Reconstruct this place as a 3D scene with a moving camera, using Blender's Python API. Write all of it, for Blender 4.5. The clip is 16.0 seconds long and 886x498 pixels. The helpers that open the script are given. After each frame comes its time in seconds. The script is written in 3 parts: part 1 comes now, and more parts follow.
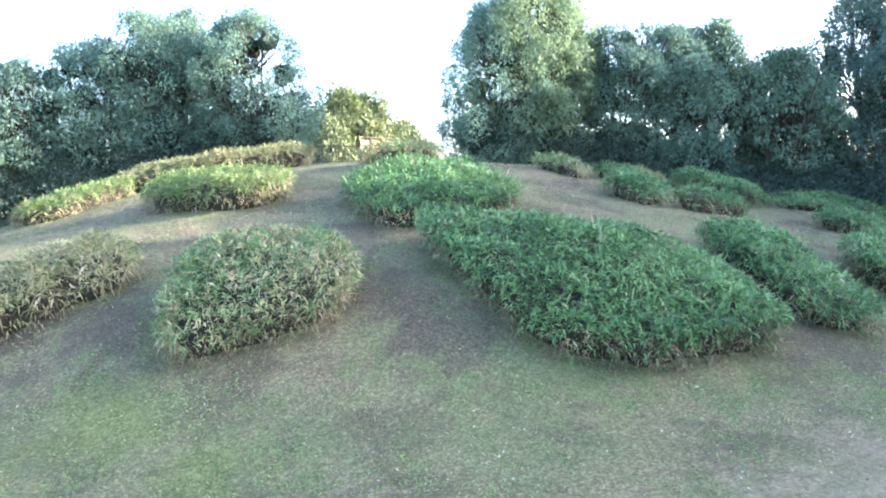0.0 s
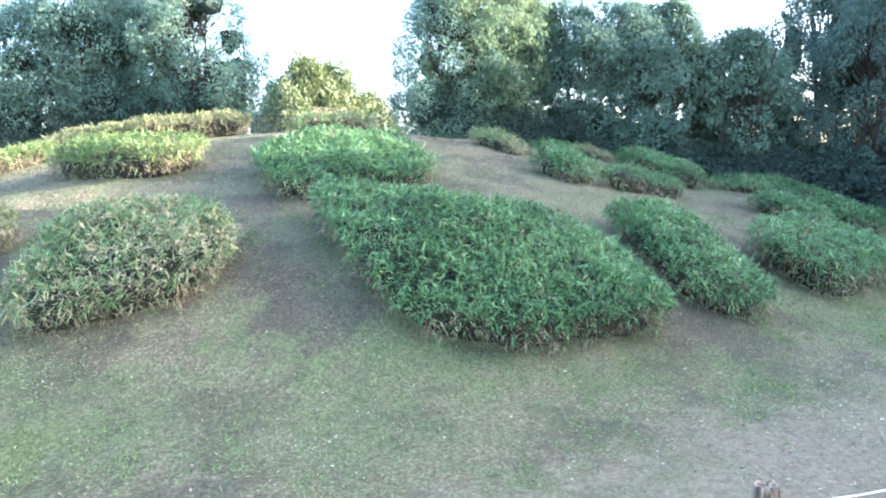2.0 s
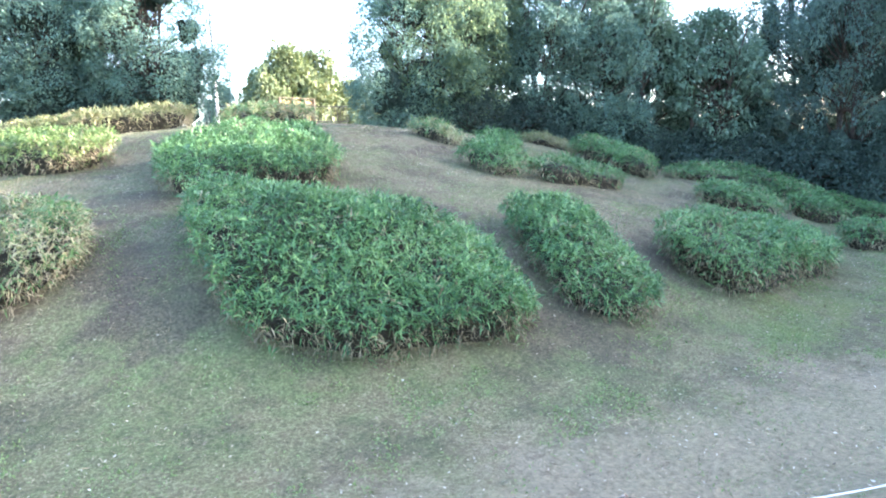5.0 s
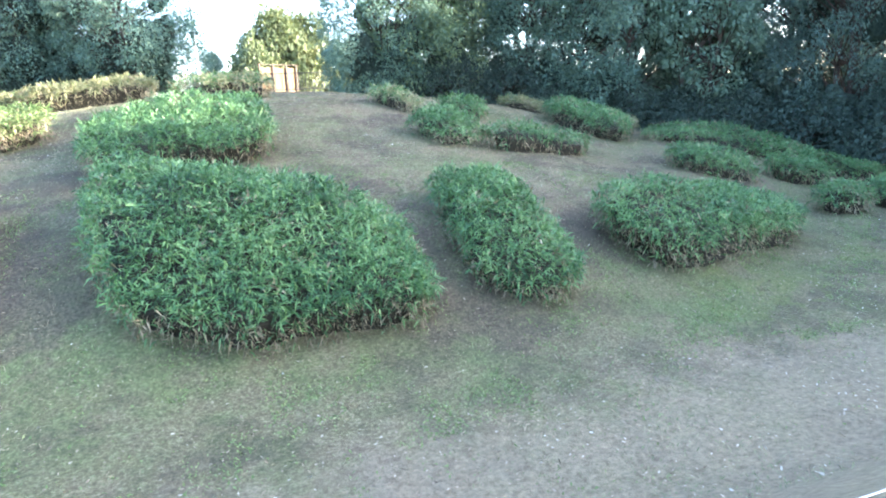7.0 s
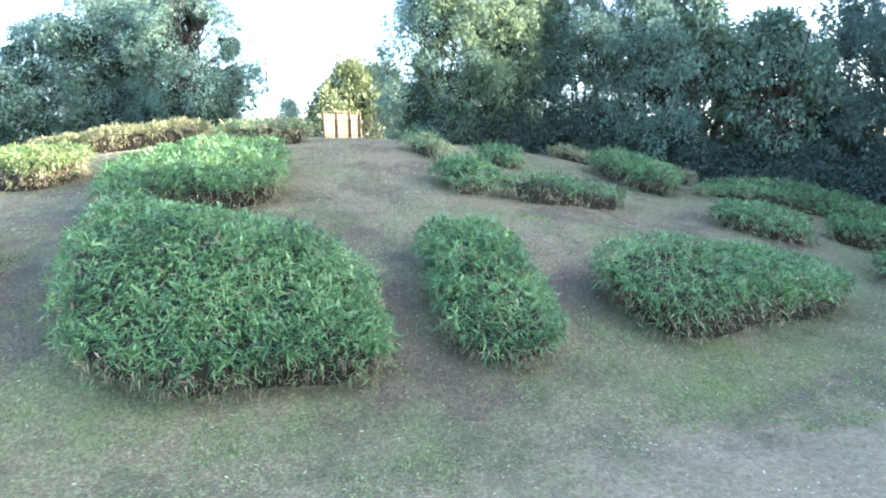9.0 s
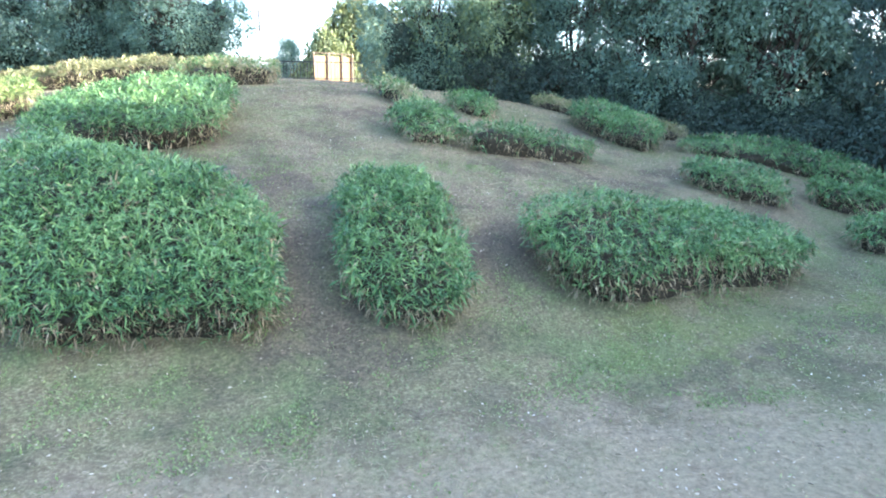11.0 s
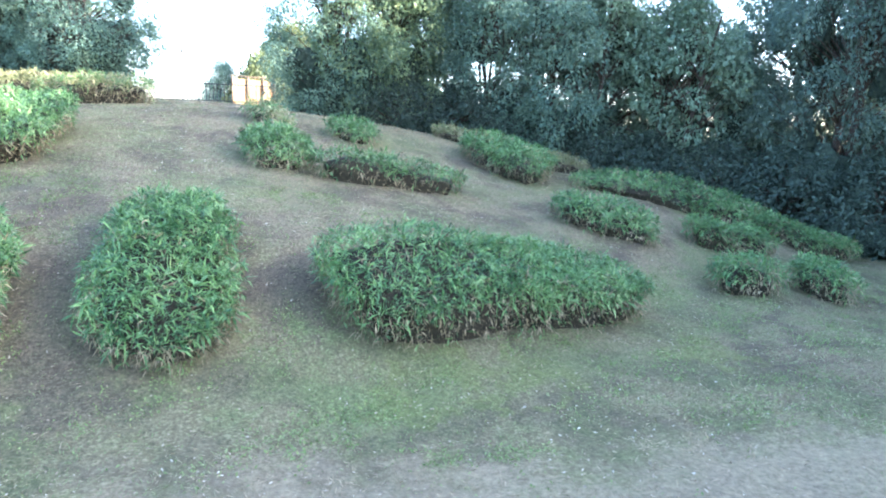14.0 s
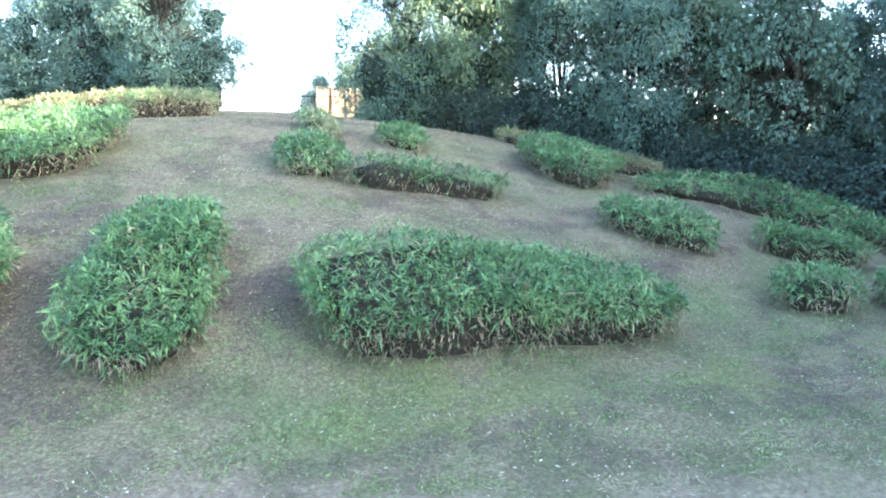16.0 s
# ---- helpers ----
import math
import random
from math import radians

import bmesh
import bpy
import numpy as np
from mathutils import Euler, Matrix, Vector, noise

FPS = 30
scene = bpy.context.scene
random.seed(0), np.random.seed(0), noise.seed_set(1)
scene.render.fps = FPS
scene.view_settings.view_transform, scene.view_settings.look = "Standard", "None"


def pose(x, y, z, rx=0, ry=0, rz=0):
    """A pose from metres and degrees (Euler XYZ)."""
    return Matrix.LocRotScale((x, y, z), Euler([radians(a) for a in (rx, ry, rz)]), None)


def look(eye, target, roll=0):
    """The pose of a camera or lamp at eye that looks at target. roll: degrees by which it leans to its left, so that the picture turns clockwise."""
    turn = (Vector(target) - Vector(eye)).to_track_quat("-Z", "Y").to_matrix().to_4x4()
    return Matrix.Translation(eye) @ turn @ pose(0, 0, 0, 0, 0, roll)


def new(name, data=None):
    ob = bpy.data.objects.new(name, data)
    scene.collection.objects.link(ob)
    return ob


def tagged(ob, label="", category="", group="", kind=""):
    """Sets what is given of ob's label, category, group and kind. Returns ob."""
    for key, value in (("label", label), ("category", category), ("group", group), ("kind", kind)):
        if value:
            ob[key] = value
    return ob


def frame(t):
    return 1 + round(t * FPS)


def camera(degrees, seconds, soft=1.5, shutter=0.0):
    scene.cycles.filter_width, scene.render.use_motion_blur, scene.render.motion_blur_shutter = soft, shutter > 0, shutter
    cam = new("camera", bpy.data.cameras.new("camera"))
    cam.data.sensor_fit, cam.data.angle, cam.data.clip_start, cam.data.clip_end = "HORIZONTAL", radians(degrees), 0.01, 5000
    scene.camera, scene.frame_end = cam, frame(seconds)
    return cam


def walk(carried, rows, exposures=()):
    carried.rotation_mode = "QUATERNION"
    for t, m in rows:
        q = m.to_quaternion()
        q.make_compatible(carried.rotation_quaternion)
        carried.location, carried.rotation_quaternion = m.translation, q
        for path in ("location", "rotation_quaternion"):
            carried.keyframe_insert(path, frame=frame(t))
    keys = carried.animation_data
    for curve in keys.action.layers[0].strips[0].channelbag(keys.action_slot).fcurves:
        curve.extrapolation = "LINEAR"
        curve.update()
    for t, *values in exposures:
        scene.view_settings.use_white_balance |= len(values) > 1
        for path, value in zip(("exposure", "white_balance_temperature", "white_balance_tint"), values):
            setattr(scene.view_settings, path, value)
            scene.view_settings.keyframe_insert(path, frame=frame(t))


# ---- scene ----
from collections import namedtuple

cam = camera(67.15, 16.0, soft=2.0)

# seconds, x, y, z, heading to the right, tilt up, lean
PATH = [
    (0.0, -0.118, -0.148, 2.869, 20.52, -5.10, -2.32),
    (0.5, 0.256, -0.192, 2.838, 23.77, -5.65, -1.79),
    (1.0, 0.599, -0.254, 2.820, 21.00, -5.88, -1.84),
    (1.5, 1.006, -0.278, 2.808, 21.90, -6.97, -0.80),
    (2.0, 1.386, -0.348, 2.801, 21.84, -7.25, -0.93),
    (2.5, 1.773, -0.384, 2.793, 22.99, -7.94, -1.24),
    (3.0, 2.149, -0.463, 2.793, 23.49, -8.34, -2.90),
    (3.5, 2.533, -0.512, 2.801, 23.04, -8.26, -4.16),
    (3.7, 2.671, -0.523, 2.797, 23.14, -8.37, -4.02),
    (5.8, 4.179, -0.766, 2.983, 18.79, -9.13, -0.61),
    (6.0, 4.344, -0.773, 3.003, 19.16, -10.13, -1.66),
    (6.5, 4.810, -0.806, 3.000, 18.60, -10.84, -2.99),
    (7.0, 5.219, -0.741, 3.000, 18.57, -11.58, -2.98),
    (7.5, 5.652, -0.740, 2.996, 17.15, -9.74, -2.56),
    (8.0, 6.066, -0.692, 2.969, 15.45, -9.00, -1.82),
    (8.2, 6.247, -0.696, 2.959, 14.44, -8.23, -2.15),
    (10.3, 7.723, -0.583, 2.956, 8.52, -6.88, -0.01),
    (10.5, 7.915, -0.567, 2.948, 8.40, -7.67, -0.11),
    (11.0, 8.306, -0.434, 2.899, 9.58, -11.59, 0.20),
    (11.5, 8.715, -0.380, 2.953, 7.42, -7.89, -0.53),
    (12.0, 9.128, -0.316, 2.920, 6.27, -7.95, -0.28),
    (12.5, 9.521, -0.306, 2.920, 7.83, -7.58, -0.14),
    (13.0, 9.951, -0.297, 2.900, 10.51, -8.71, 0.93),
    (13.5, 10.360, -0.254, 2.896, 12.47, -8.33, 1.74),
    (14.0, 10.802, -0.209, 2.878, 11.99, -9.03, 1.92),
    (14.5, 11.213, -0.102, 2.871, 11.28, -8.28, 2.65),
    (15.0, 11.666, -0.002, 2.848, 8.13, -8.04, 1.38),
    (15.5, 12.049, 0.108, 2.853, 6.43, -7.97, 0.93),
    (16.0, 12.478, 0.151, 2.834, 2.00, -8.60, 0.55),
]
walk(cam, [(t, pose(x, y, z, 0, 0, -yaw) @ pose(0, 0, 0, 90 + tilt) @ pose(0, 0, 0, 0, 0, lean))
           for t, x, y, z, yaw, tilt, lean in PATH],
     exposures=[(0.0, 3.52, 5500, 20), (2.5, 3.74, 5500, 20), (6.0, 3.74, 5500, 20), (10.3, 3.68, 5500, 20), (12.0, 3.80, 5500, 20), (16.0, 3.94, 5500, 20)])

# ---------------------------------------------------------------- light
SUN_UP, SUN_FROM = 15.5, 104.0  # degrees above the horizon; compass direction (0 = +y, 90 = +x)
world = bpy.data.worlds.new("sky")
scene.world = world
world.use_nodes = True
wn = world.node_tree
sky = wn.nodes.new("ShaderNodeTexSky")
sky.sky_type = "NISHITA"
sky.sun_disc = False
sky.sun_elevation = radians(SUN_UP)
sky.sun_rotation = radians(SUN_FROM)
sky.air_density, sky.dust_density, sky.ozone_density = 1.0, 2.5, 1.0
wn.nodes["Background"].inputs["Strength"].default_value = 0.15
wn.links.new(sky.outputs["Color"], wn.nodes["Background"].inputs["Color"])

sun = new("sun", bpy.data.lights.new("sun", "SUN"))
sun.data.energy, sun.data.angle, sun.data.color = 3.8, radians(0.5), (1.0, 0.86, 0.66)
to_sun = Vector((math.sin(radians(SUN_FROM)) * math.cos(radians(SUN_UP)),
                 math.cos(radians(SUN_FROM)) * math.cos(radians(SUN_UP)), math.sin(radians(SUN_UP))))
sun.matrix_world = look(to_sun * 60, (0, 0, 0))


# ---------------------------------------------------------------- materials
def material(name, rough=0.8, spec=0.3):
    m = bpy.data.materials.new(name)
    m.use_nodes = True
    b = m.node_tree.nodes["Principled BSDF"]
    b.inputs["Roughness"].default_value = rough
    b.inputs["Specular IOR Level"].default_value = spec
    return m, m.node_tree, b


def node(tree, kind, **settings):
    n = tree.nodes.new(kind)
    for key, value in settings.items():
        if key in n.inputs:
            n.inputs[key].default_value = value
    return n


def noise_at(tree, scale, detail=4.0, rough=0.6, coord="Object"):
    c = tree.nodes.new("ShaderNodeTexCoord")
    n = tree.nodes.new("ShaderNodeTexNoise")
    n.inputs["Scale"].default_value = scale
    n.inputs["Detail"].default_value = detail
    n.inputs["Roughness"].default_value = rough
    tree.links.new(c.outputs[coord], n.inputs["Vector"])
    return n.outputs["Fac"]


def ramp(tree, source, stops, smooth=False):
    r = tree.nodes.new("ShaderNodeValToRGB")
    r.color_ramp.interpolation = "EASE" if smooth else "LINEAR"
    el = r.color_ramp.elements
    while len(el) < len(stops):
        el.new(0.5)
    for e, (p, c) in zip(el, stops):
        e.position, e.color = p, (*c, 1) if len(c) == 3 else c
    tree.links.new(source, r.inputs["Fac"])
    return r.outputs["Color"]


def mix(tree, fac, a, b, blend="MIX"):
    n = tree.nodes.new("ShaderNodeMix")
    n.data_type, n.blend_type = "RGBA", blend
    for sock, v in ((n.inputs[0], fac), (n.inputs[6], a), (n.inputs[7], b)):
        if isinstance(v, (int, float)):
            sock.default_value = v
        elif isinstance(v, tuple):
            sock.default_value = (*v, 1)
        else:
            tree.links.new(v, sock)
    return n.outputs[2]


def maths(tree, op, a, b):
    n = tree.nodes.new("ShaderNodeMath")
    n.operation = op
    for sock, v in zip(n.inputs, (a, b)):
        if isinstance(v, (int, float)):
            sock.default_value = v
        else:
            tree.links.new(v, sock)
    return n.outputs[0]


def bump(tree, bsdf, height, strength, distance=0.02):
    b = tree.nodes.new("ShaderNodeBump")
    b.inputs["Strength"].default_value, b.inputs["Distance"].default_value = strength, distance
    tree.links.new(height, b.inputs["Height"])
    tree.links.new(b.outputs["Normal"], bsdf.inputs["Normal"])


def leaf_material(name, tones, rough=0.55, patch=0.6, spec=0.35, glow=0.25):
    """Leaves whose tone differs leaf by leaf and from patch to patch."""
    m, t, b = material(name, rough, spec)
    geo = t.nodes.new("ShaderNodeNewGeometry")
    big = noise_at(t, patch, 2.0)
    f = maths(t, "ADD", maths(t, "MULTIPLY", geo.outputs["Random Per Island"], 0.62), maths(t, "MULTIPLY", big, 0.9))
    f = maths(t, "SUBTRACT", f, 0.28)
    col = ramp(t, f, tones)
    t.links.new(col, b.inputs["Base Color"])
    tr = node(t, "ShaderNodeBsdfTranslucent")
    t.links.new(col, tr.inputs["Color"])
    mx = t.nodes.new("ShaderNodeMixShader")
    mx.inputs[0].default_value = glow
    t.links.new(b.outputs[0], mx.inputs[1])
    t.links.new(tr.outputs[0], mx.inputs[2])
    t.links.new(mx.outputs[0], t.nodes["Material Output"].inputs["Surface"])
    return m


SASA_GREEN = leaf_material("bamboo_grass_green", [(0.0, (0.012, 0.036, 0.014)), (0.35, (0.06, 0.14, 0.048)), (0.75, (0.165, 0.28, 0.095)), (1.0, (0.28, 0.36, 0.155))], 0.5, 0.9, 0.26, 0.2)
SASA_MIXED = leaf_material("bamboo_grass_half_dry", [(0.0, (0.055, 0.13, 0.04)), (0.4, (0.12, 0.22, 0.07)), (0.6, (0.28, 0.27, 0.13)), (1.0, (0.47, 0.41, 0.24))], 0.55, 0.8)
SASA_DRY = leaf_material("bamboo_grass_dry", [(0.0, (0.09, 0.135, 0.045)), (0.4, (0.19, 0.21, 0.09)), (1.0, (0.37, 0.34, 0.18))], 0.7, 0.9, 0.2)
SASA_YELLOW = leaf_material("bamboo_grass_yellow_green", [(0.0, (0.06, 0.11, 0.03)), (0.5, (0.12, 0.19, 0.05)), (1.0, (0.28, 0.29, 0.11))])
STRAW = leaf_material("withered_bamboo_leaves", [(0.0, (0.06, 0.052, 0.03)), (0.4, (0.17, 0.14, 0.082)), (1.0, (0.48, 0.41, 0.26))], 0.75, 0.6, 0.2)
TREE_LEAF = leaf_material("evergreen_leaves", [(0.0, (0.07, 0.128, 0.1)), (0.5, (0.145, 0.23, 0.168)), (1.0, (0.24, 0.31, 0.18))], 0.68, 0.5, 0.16, 0.45)
TREE_PALE = leaf_material("pale_evergreen_leaves", [(0.0, (0.10, 0.16, 0.10)), (0.5, (0.16, 0.24, 0.15)), (1.0, (0.22, 0.30, 0.18))], 0.45, 0.35, 0.45, 0.45)
TREE_DARK = leaf_material("dark_conifer_leaves", [(0.0, (0.07, 0.115, 0.09)), (0.6, (0.115, 0.17, 0.128)), (1.0, (0.175, 0.23, 0.155))], 0.72, 0.35, 0.12, 0.45)
# the deep shade under the trees is put into this leaf colour
SHADED_SHRUB = leaf_material("shaded_shrub_leaves", [(0.0, (0.022, 0.04, 0.03)), (0.6, (0.05, 0.078, 0.055)), (1.0, (0.085, 0.115, 0.075))], 0.6, 0.4, 0.2, 0.25)
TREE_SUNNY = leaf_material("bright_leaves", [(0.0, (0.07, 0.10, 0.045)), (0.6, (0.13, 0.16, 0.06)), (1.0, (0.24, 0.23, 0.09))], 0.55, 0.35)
# yellower than TREE_LEAF: sunlight on the crown is put into the tone
TREE_WARM = leaf_material("sun_tinted_evergreen_leaves", [(0.0, (0.08, 0.135, 0.085)), (0.5, (0.155, 0.22, 0.12)), (1.0, (0.27, 0.32, 0.125))], 0.66, 0.4, 0.18, 0.45)
GRASS = leaf_material("short_grass", [(0.0, (0.09, 0.13, 0.045)), (0.5, (0.16, 0.20, 0.08)), (1.0, (0.34, 0.34, 0.19))], 0.7)
WEED = leaf_material("low_weeds", [(0.0, (0.11, 0.165, 0.05)), (0.6, (0.18, 0.24, 0.085)), (1.0, (0.32, 0.35, 0.17))], 0.7, 0.6, 0.2)
LITTER = leaf_material("fallen_leaves", [(0.0, (0.12, 0.09, 0.055)), (0.5, (0.26, 0.22, 0.15)), (0.75, (0.42, 0.39, 0.29)), (0.95, (0.66, 0.64, 0.55))], 0.8)

# near-black brown: the shade between the leaves is put into the stem colour
STEM_SHADE, t, b = material("shaded_bamboo_stems", 0.85, 0.2)
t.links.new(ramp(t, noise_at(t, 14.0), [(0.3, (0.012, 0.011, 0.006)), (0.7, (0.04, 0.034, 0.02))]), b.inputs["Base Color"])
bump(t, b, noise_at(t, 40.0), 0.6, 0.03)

# dark green-brown that stands in for the shade inside the crowns
CROWN_SHADE, t, b = material("shaded_crown_inside", 0.95, 0.05)
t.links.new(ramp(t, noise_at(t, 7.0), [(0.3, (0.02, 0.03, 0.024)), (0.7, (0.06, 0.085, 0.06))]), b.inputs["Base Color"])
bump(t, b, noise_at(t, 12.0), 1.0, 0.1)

BARK, t, b = material("bark", 0.9, 0.15)
t.links.new(ramp(t, noise_at(t, 9.0), [(0.3, (0.03, 0.024, 0.018)), (0.7, (0.10, 0.08, 0.06))]), b.inputs["Base Color"])
bump(t, b, noise_at(t, 30.0), 0.7, 0.02)

GROUND, t, b = material("dry_turf_and_soil", 0.95, 0.1)
geo = t.nodes.new("ShaderNodeNewGeometry")
sep = t.nodes.new("ShaderNodeSeparateXYZ")
t.links.new(geo.outputs["Position"], sep.inputs[0])
fine, mid, broad = noise_at(t, 26.0, 6.0, 0.7), noise_at(t, 2.6, 5.0, 0.65), noise_at(t, 0.42, 4.0)
soil = ramp(t, fine, [(0.28, (0.06, 0.049, 0.028)), (0.5, (0.157, 0.13, 0.076)), (0.72, (0.315, 0.272, 0.165))])
turf = ramp(t, fine, [(0.25, (0.05, 0.062, 0.026)), (0.5, (0.115, 0.142, 0.055)), (0.8, (0.23, 0.245, 0.12))])
green = ramp(t, maths(t, "ADD", maths(t, "MULTIPLY", mid, 0.55), maths(t, "MULTIPLY", broad, 0.6)), [(0.5, (0, 0, 0)), (0.68, (1, 1, 1))])
worn = ramp(t, noise_at(t, 0.9, 5.0, 0.62), [(0.40, (1, 1, 1)), (0.56, (0, 0, 0))], True)
bare = ramp(t, fine, [(0.25, (0.036, 0.029, 0.019)), (0.5, (0.08, 0.066, 0.045)), (0.8, (0.16, 0.135, 0.095))])
soil = mix(t, maths(t, "MULTIPLY", worn, 0.85), soil, bare)
# a belt of thin turf round the foot of the mound
away = t.nodes.new("ShaderNodeVectorMath")
away.operation = "DISTANCE"
flat = t.nodes.new("ShaderNodeCombineXYZ")
t.links.new(sep.outputs["X"], flat.inputs["X"])
t.links.new(sep.outputs["Y"], flat.inputs["Y"])
t.links.new(flat.outputs[0], away.inputs[0])
away.inputs[1].default_value = (6.33, 23.69, 0.0)
reach = maths(t, "ADD", maths(t, "MULTIPLY", away.outputs["Value"], 0.05), maths(t, "MULTIPLY", mid, 0.12))
belt = ramp(t, reach, [(0.86, (0, 0, 0)), (0.90, (1, 1, 1)), (0.97, (1, 1, 1)), (1.0, (0.1, 0.1, 0.1))], True)
green = mix(t, 1.0, green, maths(t, "MULTIPLY", belt, 0.45), "ADD")
thatch = mix(t, maths(t, "MULTIPLY", green, 0.6), soil, turf)


def spots(places, fray):
    """Ragged-edged spots on the plan: x, y, radius."""
    total = 0.0
    for x, y, r in places:
        far = t.nodes.new("ShaderNodeVectorMath")
        far.operation = "DISTANCE"
        t.links.new(flat.outputs[0], far.inputs[0])
        far.inputs[1].default_value = (x, y, 0.0)
        ragged = maths(t, "ADD", maths(t, "MULTIPLY", far.outputs["Value"], 0.5 / r), maths(t, "MULTIPLY", maths(t, "SUBTRACT", mid, 0.5), fray))
        total = maths(t, "MAXIMUM", total, ramp(t, ragged, [(0.2, (1, 1, 1)), (0.6, (0, 0, 0))], True))
    return total


# trodden bare soil between the bushes, mossy turf at the foot
thatch = mix(t, maths(t, "MULTIPLY", spots(((7.7, 8.2, 0.9), (8.1, 7.3, 0.9), (8.5, 6.7, 0.7), (10.7, 8.4, 0.8), (2.5, 9.3, 1.0), (2.9, 8.2, 0.9), (-1.4, 10.4, 0.9), (7.4, 10.2, 0.9), (2.4, 12.0, 1.0)), 1.3), 0.65), thatch, bare)
moss = ramp(t, fine, [(0.25, (0.05, 0.07, 0.02)), (0.5, (0.12, 0.15, 0.045)), (0.8, (0.23, 0.25, 0.10))])
thatch = mix(t, maths(t, "MULTIPLY", spots(((12.7, 7.1, 0.8), (13.5, 7.2, 0.6), (11.8, 6.5, 0.5), (-1.3, 8.2, 0.8), (-0.3, 6.8, 0.6), (-2.6, 7.6, 0.9), (16.4, 8.0, 0.7)), 2.6), 0.6), thatch, moss)
# trodden path along the foot of the mound, with frayed edges
edge = maths(t, "ADD", sep.outputs["Y"], maths(t, "MULTIPLY", mid, 1.6))
edge = maths(t, "ADD", edge, maths(t, "MULTIPLY", maths(t, "SUBTRACT", broad, 0.5), 3.0))
edge = maths(t, "SUBTRACT", edge, maths(t, "MULTIPLY", sep.outputs["X"], 0.10))
trodden = ramp(t, maths(t, "MULTIPLY", edge, 0.1), [(0.40, (1, 1, 1)), (0.55, (0, 0, 0))], True)
dust = ramp(t, noise_at(t, 18.0, 7.0, 0.75), [(0.3, (0.155, 0.13, 0.08)), (0.7, (0.34, 0.297, 0.19))])
mottle = ramp(t, noise_at(t, 12.0, 7.0, 0.78), [(0.3, (0.62, 0.61, 0.60)), (0.52, (0.90, 0.90, 0.90)), (0.72, (1.22, 1.22, 1.2))])
t.links.new(mix(t, 1.0, mix(t, maths(t, "MULTIPLY", trodden, 0.7), thatch, dust), mottle, "MULTIPLY"), b.inputs["Base Color"])
bump(t, b, maths(t, "ADD", fine, maths(t, "MULTIPLY", noise_at(t, 90.0), 0.5)), 0.8, 0.03)


# ---------------------------------------------------------------- small builders
def sheet(name, verts, faces, mat, smooth=False):
    """A mesh from arrays: verts n x 3, faces m x 3 or m x 4."""
    verts, faces = np.asarray(verts, np.float32), np.asarray(faces, np.int32)
    me = bpy.data.meshes.new(name)
    k = faces.shape[1]
    me.vertices.add(len(verts))
    me.vertices.foreach_set("co", verts.ravel())
    me.loops.add(faces.size)
    me.loops.foreach_set("vertex_index", faces.ravel())
    me.polygons.add(len(faces))
    me.polygons.foreach_set("loop_start", np.arange(0, faces.size, k, dtype=np.int32))
    if smooth:
        me.polygons.foreach_set("use_smooth", np.ones(len(faces), bool))
    me.update(calc_edges=True)
    me.materials.append(mat)
    return me


def child(name, me, parent, label=""):
    ob = new(name, me)
    ob.parent = parent
    return tagged(ob, label) if label else ob


def part(name, bm, mat, parent, label=""):
    me = bpy.data.meshes.new(name)
    bm.to_mesh(me)
    bm.free()
    me.materials.append(mat)
    return child(name, me, parent, label)


def unit(v):
    return v / np.maximum(np.linalg.norm(v, axis=1, keepdims=True), 1e-9)


def blades(rng, at, aim, length, width, droop):
    """Narrow folded leaves, one kite of two triangles each, that start at 'at', point along 'aim' and hang by 'droop'."""
    n = len(at)
    aim = unit(aim)
    side = unit(np.cross(aim, rng.normal(size=(n, 3)) * 0.5 + (0, 0, 1)))
    length, width = length[:, None], width[:, None]
    middle = at + aim * length * 0.5
    tip = at + aim * length - np.array((0, 0, 1.0)) * (length * droop[:, None])
    v = np.stack([at, middle - side * width * 0.5, middle + side * width * 0.5, tip], 1).reshape(-1, 3)
    k = np.arange(n)[:, None] * 4
    f = np.concatenate([k + (0, 1, 2), k + (1, 3, 2)], 1).reshape(-1, 3)
    return v, f


# ---------------------------------------------------------------- ground
RADII = np.array([0, 3, 6.9, 10.1, 13.8, 15.0, 16.4, 17.4, 19.5, 60])
RISES = np.array([3.98, 3.86, 3.42, 2.62, 1.72, 1.40, 0.60, 0.16, 0.0, 0.0])
MOUND = (6.33, 23.69)


def step(x, a, b):
    u = np.clip((x - a) / (b - a), 0, 1)
    return u * u * (3 - 2 * u)


def mound_height(r):
    z = 0
    for d, w in ((-0.7, 0.2), (0.0, 0.6), (0.7, 0.2)):
        z = z + w * np.interp(np.abs(r + d), RADII, RISES)
    return z


def ground_z(x, y):
    x, y = np.asarray(x, float), np.asarray(y, float)
    z = mound_height(np.hypot(x - MOUND[0], y - MOUND[1]))
    z = z - 0.36 * np.exp(-((x - 14.6) ** 2 + (y - 13.6) ** 2) / 9.0)
    z = z + 1.25 * np.exp(-(x - 22.3) ** 2 / 7.0 - (y - 17.6) ** 2 / 8.0)
    z = z + 0.28 * np.exp(-((x - 19.6) ** 2 + (y - 13.0) ** 2) / 5.0)
    z = z + 0.25 * np.exp(-((x - 15.7) ** 2 + (y - 20.7) ** 2) / 4.0)
    bank = 1.2 + 0.12 * step(x, 2.2, 5.2) - 0.05 * step(x, 7.0, 13.0)
    z = z + bank * (1 - step(y, 0.5, 3.4))
    z = z + 0.05 * np.sin(x * 0.9 + 0.7 * np.sin(y * 0.8)) * np.sin(y * 1.1 + 1.3) * 0.6
    return z


